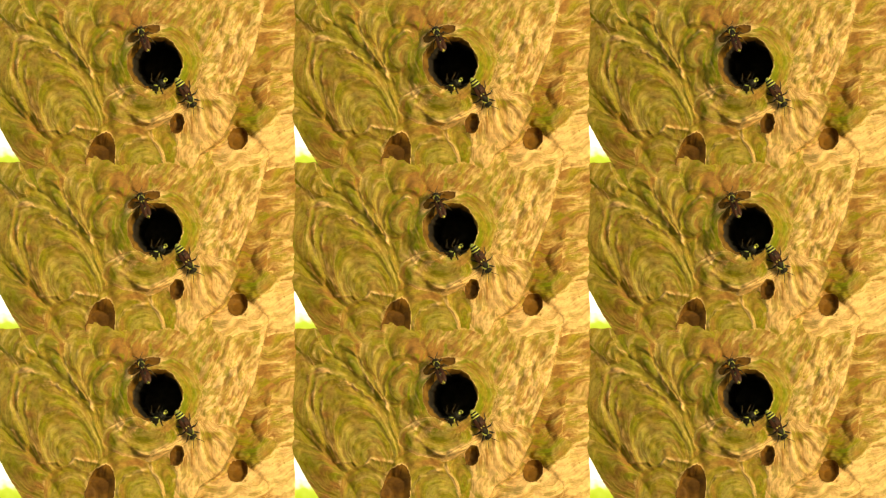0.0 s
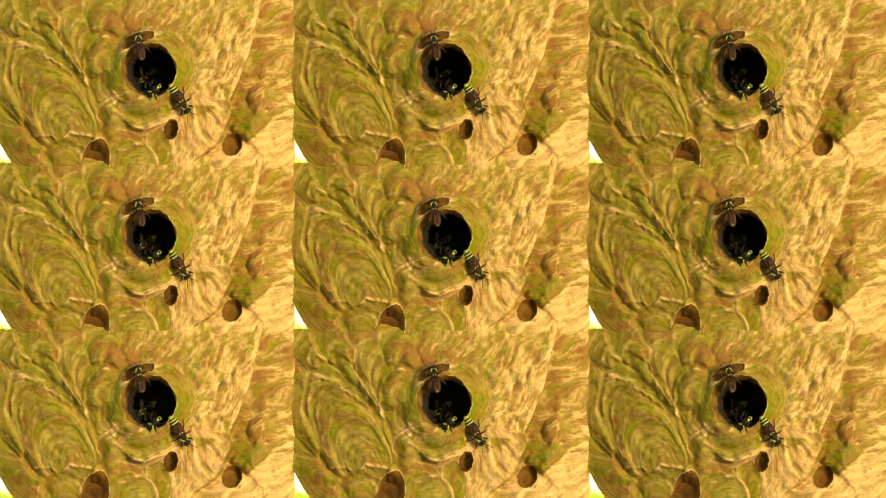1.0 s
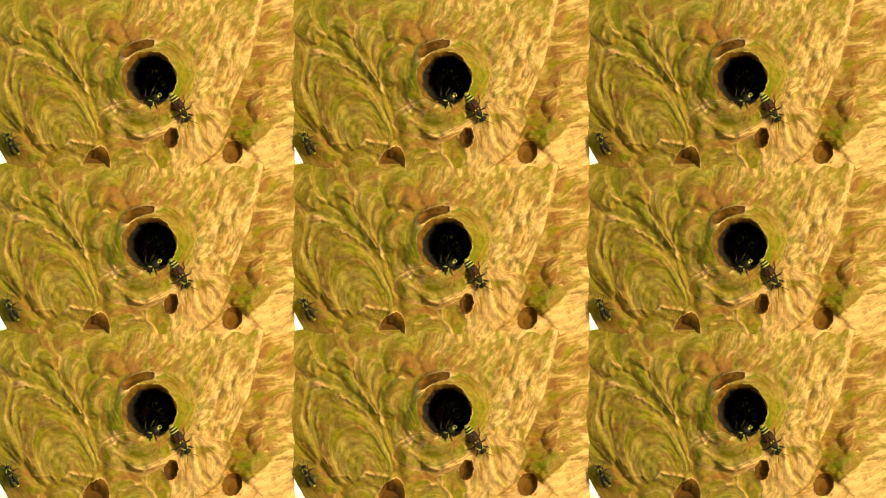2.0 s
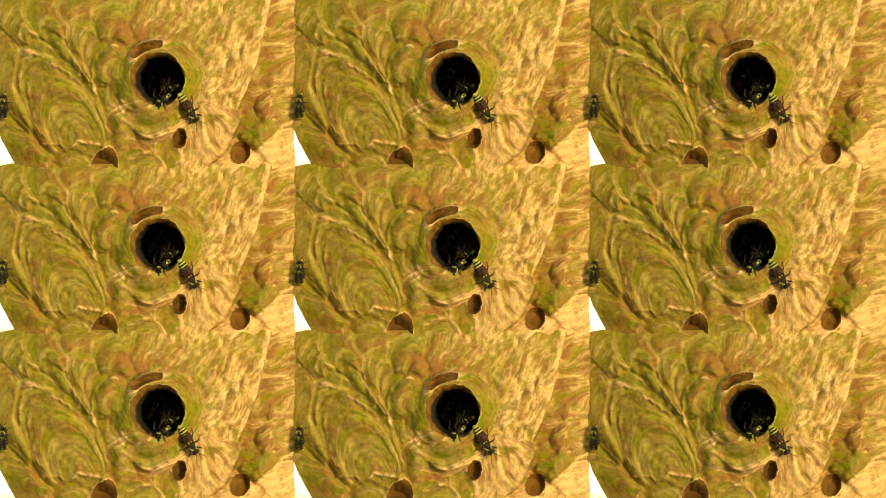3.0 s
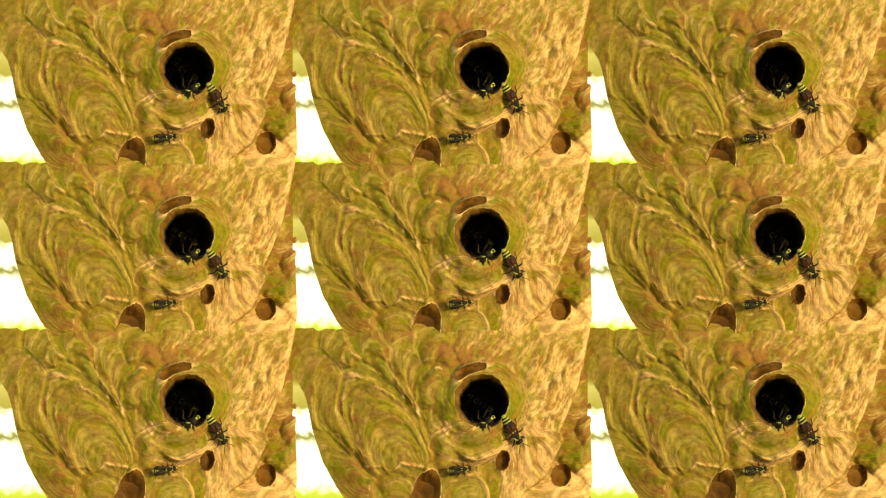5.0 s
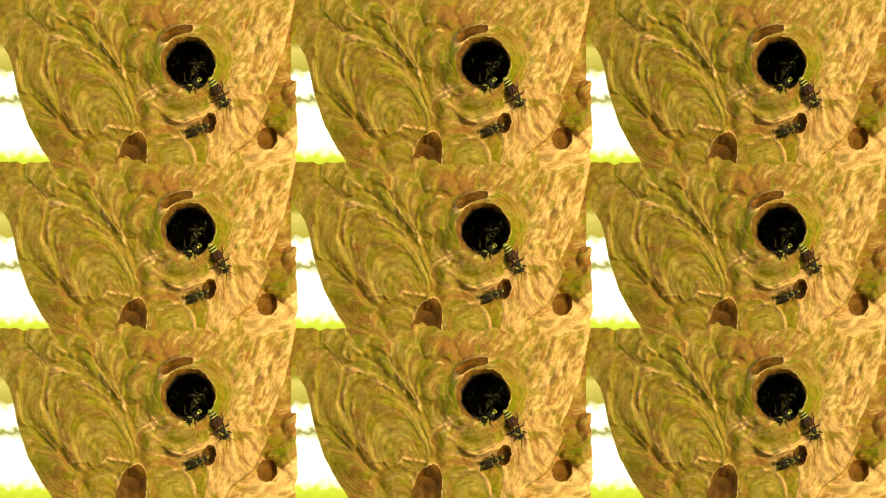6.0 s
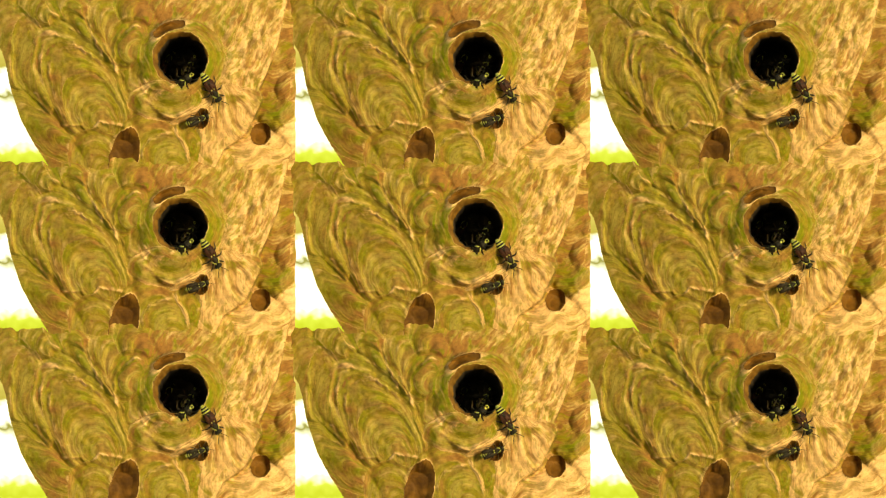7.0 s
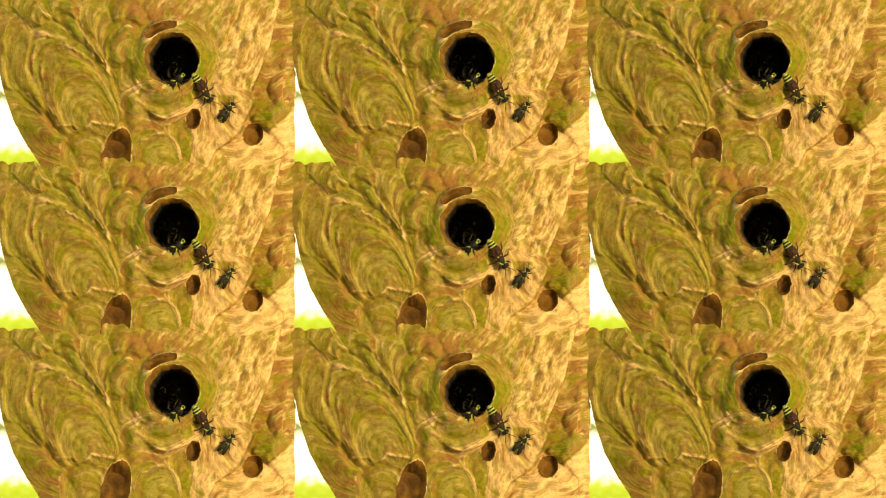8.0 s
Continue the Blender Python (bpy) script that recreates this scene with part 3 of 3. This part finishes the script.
    z = 1.75 * z - 4.0 * np.clip((u - 455) / 30, 0, 1)
    z = np.where(u > 400, np.maximum(z, -5 - 0.45 * np.clip(470 - u, 0, None)), z)
    # the whole mouth stands out like a blunt cone
    z = z + 28 * np.exp(-(dist / 74) ** 2)
    z = np.where(u < edge_left(v) + 18, np.maximum(z, -1.4), z)
    skin = z.copy()
    for j, (name, c, size, turn, depth, wall, mat, rag) in enumerate(PITS):
        rho, ang = egg(u, v, c, size, turn, c)
        if name == "side_pocket":
            # a gap that bends round the entrance
            ring_r = np.hypot(u - 279, v - 118)
            arc = 66 * np.angle(np.exp(1j * (np.arctan2(v - 118, u - 279) - math.atan2(-0.92, -0.39))))
            rho = ((np.abs(ring_r - 66) / 7.5) ** 4 + (np.abs(arc) / 30) ** 4) ** 0.25
        edge = 1 + rag * (smooth_noise(np.cos(ang) * 40 + 100 * j, np.sin(ang) * 40, 12, 70 + j) + 0.7 * smooth_noise(np.cos(ang) * 40, np.sin(ang) * 40, 5, 80 + j))
        m = rho < edge
        inn = np.clip((edge - rho) * min(size), 0, None)
        lean, way = {"entrance_tunnel": (0.9, 215), "lower_pocket": (0.8, 350), "far_pocket": (0.7, 230)}.get(name, (0.25, 180))
        slope = wall * (1 + lean * np.cos(ang - radians(way)))
        drop = depth * np.clip(inn / slope, 0, 1) ** 1.6
        if name != "entrance_tunnel":
            drop = np.minimum(drop, 5 + 1.0 * np.clip(265 - v, 0, None))
        z[m] -= drop[m]
        owner[m] = 100 + j
        if name == "side_pocket":
            # shallower towards its open end
            z[m] += (drop * np.clip((arc + 8) / 34, 0, 0.9))[m]
        rim = np.exp(-((rho - edge) * min(size) / (3.0 if name == "side_pocket" else 1.5)) ** 2)
        if name == "entrance_tunnel":
            continue
        z += (2.4 if name == "side_pocket" else 1.0) * rim * (rho >= edge)
        hue[..., 1] = np.maximum(hue[..., 1], 1.3 * rim * (~m))
        hue[..., 2] *= 1 - 0.8 * rim * (~m)
    return z, skin, owner, grow, hue


Z, SKIN, OWNER, GROW, HUE = shape()
ZREF = 0.95 * R


def place(u, v, z):
    """A place of the plan in a nest's own space, in metres from its centre; z is the height over the ball."""
    a, b = u + CU - UC, v + CV - VC
    k = 1.0
    for _ in range(3):
        depth = np.sqrt(R * R - k * k * (a * a + b * b)) + z
        k = 1 - (depth - ZREF) * S / DIST
    return a * k * S, -b * k * S, depth * S


def sheet_mesh(name, verts, faces, grow, hue, mat):
    me = bpy.data.meshes.new(name)
    me.from_pydata(verts.tolist(), [], faces.tolist())
    for nm, data in (("grow", grow), ("hue", hue)):
        if data is not None:
            at = me.attributes.new(nm, 'FLOAT_VECTOR', 'POINT')
            at.data.foreach_set("vector", np.ascontiguousarray(data, dtype=np.float32).ravel())
    me.polygons.foreach_set("use_smooth", np.ones(len(me.polygons), bool))
    me.materials.append(mat)
    return me


def stand(col, row):
    """Where the centre of a nest is, its z axis towards the eye."""
    way = (VIEW @ Vector(((col - 1) * PITCH_U * S, -(row - 1) * PITCH_V * S, -DIST)) - EYE).normalized()
    right = VIEW.to_3x3() @ Vector((1, 0, 0))
    up = (-way).cross(right).normalized()
    right = up.cross(-way).normalized()
    mw = Matrix((right, up, -way)).transposed().to_4x4()
    mw.translation = EYE + way * (DIST + ZREF * S)
    return mw


def nest():
    u, v, own = U, V, OWNER
    x, y, h = place(u, v, Z)
    verts = np.stack([x, y, h], -1).reshape(-1, 3)
    grow, hue = GROW.reshape(-1, 3), HUE.reshape(-1, 3)
    idx = np.arange(u.size).reshape(u.shape)
    quads = np.stack([idx[:-1, :-1], idx[1:, :-1], idx[1:, 1:], idx[:-1, 1:]], -1).reshape(-1, 4)
    inside = (u > edge_left(v)).reshape(-1)
    quads = quads[inside[quads].all(1)]
    qown = own.reshape(-1)[quads].max(1)
    top = new("wasp_nest")
    tagged(top, "papery wasp nest of tan and olive scalloped layers", "wasp nest", group="wasp nests")
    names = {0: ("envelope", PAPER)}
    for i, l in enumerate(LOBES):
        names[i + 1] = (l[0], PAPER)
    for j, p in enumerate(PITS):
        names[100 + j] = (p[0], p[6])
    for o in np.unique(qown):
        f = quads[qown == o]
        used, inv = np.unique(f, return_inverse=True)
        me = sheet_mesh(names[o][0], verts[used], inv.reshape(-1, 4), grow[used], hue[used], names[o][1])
        new(names[o][0], me).parent = top
    # the sides and back, so that the nest is a closed body
    e = np.concatenate([quads[:, [0, 1]], quads[:, [1, 2]], quads[:, [2, 3]], quads[:, [3, 0]]])
    key = np.sort(e, 1)
    _, first, count = np.unique(key, axis=0, return_index=True, return_counts=True)
    rim = e[first[count == 1]]
    used, inv = np.unique(rim, return_inverse=True)
    rim = inv.reshape(-1, 2)
    front = verts[used]
    back = front * np.array((0.9, 0.9, 0.45))
    m = len(used)
    vs = np.concatenate([front, back, np.array([[0.0, 0.0, 0.3 * R * S]])])
    me = bpy.data.meshes.new("back_shell")
    me.from_pydata(vs.tolist(), [], [(a, a + m, b + m, b) for a, b in rim.tolist()] + [(b + m, a + m, 2 * m) for a, b in rim.tolist()])
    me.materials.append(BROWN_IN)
    new("back_shell", me).parent = top
    return top


def sky_card():
    """A glowing card added just behind the nest's rim, in place of far sky with blurred leaves; it hides the neighbour
    from the camera.
    """
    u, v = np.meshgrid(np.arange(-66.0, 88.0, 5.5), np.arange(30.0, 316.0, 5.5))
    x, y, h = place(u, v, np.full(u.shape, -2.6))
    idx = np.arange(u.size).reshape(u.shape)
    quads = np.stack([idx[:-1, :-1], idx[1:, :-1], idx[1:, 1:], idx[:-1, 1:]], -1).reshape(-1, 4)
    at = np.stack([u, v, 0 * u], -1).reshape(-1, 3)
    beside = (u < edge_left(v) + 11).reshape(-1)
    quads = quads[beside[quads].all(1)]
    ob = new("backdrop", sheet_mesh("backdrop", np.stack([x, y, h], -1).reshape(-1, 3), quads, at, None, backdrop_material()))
    tagged(ob, "glowing card behind the nest's rim, as overexposed sky with blurred yellow-green leaves", "backdrop", kind="structure")
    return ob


STANDS = [stand(c, r) for r in range(3) for c in range(3)]
FIRST_NEST = nest()
FIRST_SKY = sky_card()


# ---- the wasps ----
def tube(bm, pts, rad, sides=6, mat=0, caps=True):
    """A round bar through the points."""
    pts = [Vector(p) for p in pts]
    rings = []
    for i, p in enumerate(pts):
        d = (pts[min(i + 1, len(pts) - 1)] - pts[max(i - 1, 0)]).normalized()
        side = d.cross(Vector((0.13, 0.31, 0.94))).normalized()
        upv = d.cross(side)
        r = rad[i] if isinstance(rad, (list, tuple)) else rad
        rings.append([bm.verts.new(p + r * (math.cos(t) * side + math.sin(t) * upv)) for t in [2 * math.pi * k / sides for k in range(sides)]])
    for i, (a, b) in enumerate(zip(rings, rings[1:])):
        for k in range(sides):
            f = bm.faces.new((a[k], a[(k + 1) % sides], b[(k + 1) % sides], b[k]))
            f.material_index = mat[i] if isinstance(mat, (list, tuple)) else mat
    if caps:
        bm.faces.new(rings[0][::-1])
        bm.faces.new(rings[-1])


def blob(bm, c, r, seg=14, rings=9):
    bmesh.ops.create_uvsphere(bm, u_segments=seg, v_segments=rings, radius=1.0, matrix=Matrix.Translation(c) @ Matrix.Diagonal((*r, 1)))


def wasp(spread, wing=1.0, size=1.2, broad=1.0, wing_paint=None, tint="smoky reddish-brown wing"):
    """A worker, head along +x, feet at z = 0, in units scaled to metres at the end. spread: degrees between body and wings."""
    top = new("wasp")
    tagged(top, "black and yellow paper wasp worker with smoky brown wings on the nest", "wasp", group="wasps on the nests")
    k = Matrix.Diagonal((size * S, 0.84 * size * S, size * S, 1))

    def done(name, bm, mat, parent, label=""):
        bmesh.ops.transform(bm, matrix=k, verts=bm.verts)
        return part(name, bm, mat, parent, label)

    # abdomen of six rings, each black with a yellow hind band
    bm = bmesh.new()
    xs = [-7, -8, -9.5, -12, -12.1, -14.5, -16, -16.1, -18.5, -20, -20.1, -22.3, -24, -24.1, -26, -27.3, -29.5, -31]
    rr = [0.8, 2.2, 4.6, 6.6, 6.9, 7.3, 7.4, 7.2, 7.4, 7.2, 6.9, 6.6, 6.0, 5.6, 4.8, 3.8, 2.0, 0.3]
    mt = [0, 0, 0, 1, 0, 0, 1, 0, 1, 1, 0, 1, 1, 0, 1, 1, 0]
    tube(bm, [(x, 0, 8.5 + 0.06 * (x + 7)) for x in xs], rr, 14, mt)
    abd = done("abdomen", bm, [BLACK, YELLOW], top, "black abdomen with yellow bands")
    bm = bmesh.new()
    blob(bm, (0, 0, 9), (8, 5.8, 6))
    tho = done("thorax", bm, BLACK, top)
    for side in (-1, 1):
        bm = bmesh.new()
        tube(bm, [(1, side * 5.6, 11.5), (4, side * 4.6, 13), (6.4, side * 2.8, 13.3), (7.4, side * 1.2, 12)], [0.4, 0.9, 0.9, 0.4], 6)
        done("collar_stripe", bm, YELLOW, tho, "yellow stripe")
        bm = bmesh.new()
        blob(bm, (-4.5, side * 2.2, 14.0), (1.4, 1.3, 0.9), 8, 6)
        done("back_spot", bm, YELLOW, tho, "yellow spot")
    bm = bmesh.new()
    blob(bm, (10.5, 0, 7.8), (3.4, 5.2, 5.0))
    head = done("head", bm, BLACK, top)
    bm = bmesh.new()
    blob(bm, (13.0, 0, 6.0), (1.3, 2.0, 2.2), 10, 7)
    done("face_plate", bm, YELLOW, head, "yellow face")
    for side in (-1, 1):
        bm = bmesh.new()
        blob(bm, (11, side * 4.2, 8.6), (2.2, 1.7, 3.4), 10, 7)
        done("eye", bm, BLACK, head)
        bm = bmesh.new()
        tube(bm, [(13, side * 2.0, 3.6), (15, side * 1.8, 2.6), (15.8, side * 0.4, 2.2)], [1.0, 0.8, 0.3], 6)
        done("mandible", bm, YELLOW, head, "pale yellow jaw")
        bm = bmesh.new()
        tube(bm, [(13, side * 1.6, 9.5), (15.5, side * 3.2, 11.5), (19, side * 6.5, 10.5), (24, side * 9.5, 7.5)], [0.55, 0.5, 0.55, 0.35], 5)
        done("antenna", bm, BLACK, head)
        # legs: front, middle, hind
        for x0, kx, ky, fx, fy in ((4.5, 9, 9, 13, 13), (0, 0, 12, -1, 19), (-3.5, -11, 11, -19, 17)):
            bm = bmesh.new()
            tube(bm, [(x0, side * 3.5, 6), (kx, side * ky, 9.5), ((kx + fx) / 2, side * (ky + fy) / 2, 4), (fx, side * fy, 0.5)],
                 [1.0, 1.1, 0.7, 0.4], 6, [0, 1, 1])
            done("leg", bm, [BLACK, LEGS], top)
        # wing: a thin tapered blade with a stiff front vein
        bm = bmesh.new()
        outline = [(wing * x, broad * y) for x, y in ((0, 0), (-5, 2.4), (-11, 4.2), (-17, 5.0), (-21, 3.6), (-22, 0.6), (-18, -3.2), (-10, -3.4), (-4, -1.6))]
        lo = [bm.verts.new((x, side * y, 0)) for x, y in outline]
        hi = [bm.verts.new((x, side * y, 0.35)) for x, y in outline]
        bm.faces.new(lo)
        bm.faces.new(hi[::-1])
        for a in range(len(outline)):
            b = (a + 1) % len(outline)
            bm.faces.new((lo[a], lo[b], hi[b], hi[a]))
        tube(bm, [(x, side * broad * y, 0.3) for x, y in ((0, 0), (-5 * wing, 2.4), (-11 * wing, 4.2), (-17 * wing, 5.0))], [0.7, 0.6, 0.5, 0.3], 5)
        bmesh.ops.recalc_face_normals(bm, faces=bm.faces)
        m = Matrix.Translation((0.5, side * 3.6, 14.0)) @ Matrix.Rotation(radians(-side * spread), 4, 'Z') @ Matrix.Rotation(radians(2), 4, 'Y')
        bmesh.ops.transform(bm, matrix=m, verts=bm.verts)
        done("wing", bm, wing_paint or WING, top, tint)
    return top


SMOOTH = blurred(SKIN, 3.5)


def on_nest(u, v, heading, up=0.0, nose=0.0, flat=1.0):
    """A pose on the skin at (u, v), raised by up units, head along heading (degrees, anticlockwise from u) and lifted by nose degrees."""
    def skin_at(a, b):
        i = int(np.clip(round((a - U[0, 0]) / DU), 0, U.shape[1] - 1))
        j = int(np.clip(round((b - V[0, 0]) / DV), 0, U.shape[0] - 1))
        return float(SMOOTH[j, i])

    def spot(a, b, extra):
        return Vector([float(q) for q in place(a, b, skin_at(a, b) + extra)])
    n = (spot(u + 4, v, 0) - spot(u - 4, v, 0)).cross(spot(u, v - 4, 0) - spot(u, v + 4, 0)).normalized()
    n = (n * flat + Vector((0, 0, 1 - flat))).normalized()
    h = Vector((math.cos(radians(heading)), math.sin(radians(heading)), 0))
    y = n.cross(h).normalized()
    x = y.cross(n)
    m = Matrix((x, y, n)).transposed().to_4x4()
    m = m @ Matrix.Rotation(radians(-nose), 4, 'Y')
    m.translation = spot(u, v, 1.5 + up)
    return m


guard = wasp(-9, 0.85, 1.38, 1.25)
tagged(guard, "black and yellow wasp clinging head-down beside the entrance hole")
peeper = wasp(14, 1.1, 1.5, 1.0, SMOKE, "smoky black wing")
tagged(peeper, "dark wasp with yellow stripes peeping over the entrance rim")
hanger = wasp(-3, 1.5)
tagged(hanger, "wasp hanging from the upper rim of the entrance hole")
flyer = wasp(62, 1.0, 1.05, 1.0, SMOKE, "smoky black wing")
tagged(flyer, "wasp flying to and from the dark entrance hole")
crawler = wasp(4, 1.25, 1.0, 1.0, SMOKE, "smoky black wing")
tagged(crawler, "dark wasp roaming over the papery nest")

GUARD = on_nest(332, 172, -56, 2, 0, 0.3)
PEEPER = on_nest(286, 147, 42, -12, 48, 0.2)
# seconds, u, v, heading, height above the skin, lift of the nose
HANGER = [(0.0, 254, 67, 110, 3), (0.5, 261, 63, 100, 3), (0.8, 260, 66, 102, 3), (1.15, 259, 69, 100, 1), (1.3, 264, 96, 90, -40),
          (1.5, 268, 112, 60, -235), (8.0, 262, 112, 60, -238)]
FLYER = [(0.0, -50, 300, 40, -60), (0.1, 27, 240, 40, 30), (0.2, 93, 136, 10, 40), (0.3, 185, 124, 0, 35), (0.4, 240, 128, -5, 5),
         (0.6, 256, 132, 215, -105, 40), (1.15, 257, 132, 215, -110, 40), (1.35, 270, 120, 190, -130, 40), (1.6, 278, 112, 150, -190, 40), (2.6, 290, 112, 80, -190, 50)]
FLYER += [(3.0, 304, 124, 30, -50, 70), (3.5, 305, 117, 40, -26, 74), (4.0, 312, 112, 15, -6, 45), (4.3, 318, 112, 5, 8, 20), (4.42, 322, 115, 0, 12, 60), (4.5, 345, 132, 20, 22, 80),
         (4.6, 352, 116, 60, 26, 80), (4.7, 290, 118, 130, 0), (4.85, 276, 116, 160, -190), (5.4, 285, 112, 90, -190, 40), (5.8, 302, 106, 60, -62, 50),
         (6.4, 300, 112, 65, -64, 50), (6.8, 300, 108, 70, -80, 50), (7.1, 294, 116, 60, -110, 50), (7.4, 285, 112, 60, -190, 50), (8.0, 285, 112, 60, -190, 50)]
CRAWLER = [(0.0, 60, 326, 80, -60, 50), (0.9, 60, 320, 90, -40, 50), (1.0, 52, 296, 90, -30, 50), (1.1, 50, 279, 90, -14, 50), (1.3, 50, 264, 105, -3, 50), (1.5, 45, 255, 120, -2, 48), (1.7, 44, 251, 120, 0, 40), (2.2, 26, 210, 115, 2, 10),
           (2.8, 9, 163, 100, 2), (3.2, 8, 163, 70, 2), (3.4, 19, 170, 10, 5), (3.6, 36, 185, -15, 6), (3.8, 69, 196, -20, 7), (4.0, 106, 212, -22, 7)]
CRAWLER += [(4.2, 130, 223, -15, 7), (4.4, 172, 229, -5, 8), (4.7, 208, 230, 5, 7), (5.2, 250, 236, 10, 4), (5.8, 287, 230, 28, 2), (6.5, 299, 226, 18, 2),
           (7.0, 304, 221, 20, 2), (7.3, 327, 226, 0, 3), (7.6, 339, 223, 0, 3), (7.8, 366, 208, 45, 2), (8.0, 371, 205, 52, 2)]


def ahead(rows, by):
    """The same way with the thorax by units further along the heading."""
    return [(r[0], r[1] + by * math.cos(radians(r[3])), r[2] - by * math.sin(radians(r[3])), *r[3:]) for r in rows]


def motions():
    turns = [turn(t) for t in TIMES]
    paths = []
    for thing, rows in ((hanger, HANGER), (flyer, FLYER), (crawler, ahead(CRAWLER, 8))):
        full = [tuple(r) + (0.0,) * (6 - len(r)) for r in rows]
        paths.append((thing, [m @ on_nest(*glide(full, t)) for t, m in zip(TIMES, turns)]))
    for thing, spot in ((guard, GUARD), (peeper, PEEPER)):
        paths.append((thing, [m @ spot for m in turns]))
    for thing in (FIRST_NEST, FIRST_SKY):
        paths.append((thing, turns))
    for thing, poses in paths:
        copies = [thing] + [copy_thing(thing, mw) for mw in STANDS[1:]]
        for mover, mw in zip(copies, STANDS):
            walk(mover, [(t, mw @ m) for t, m in zip(TIMES, poses)])


motions()
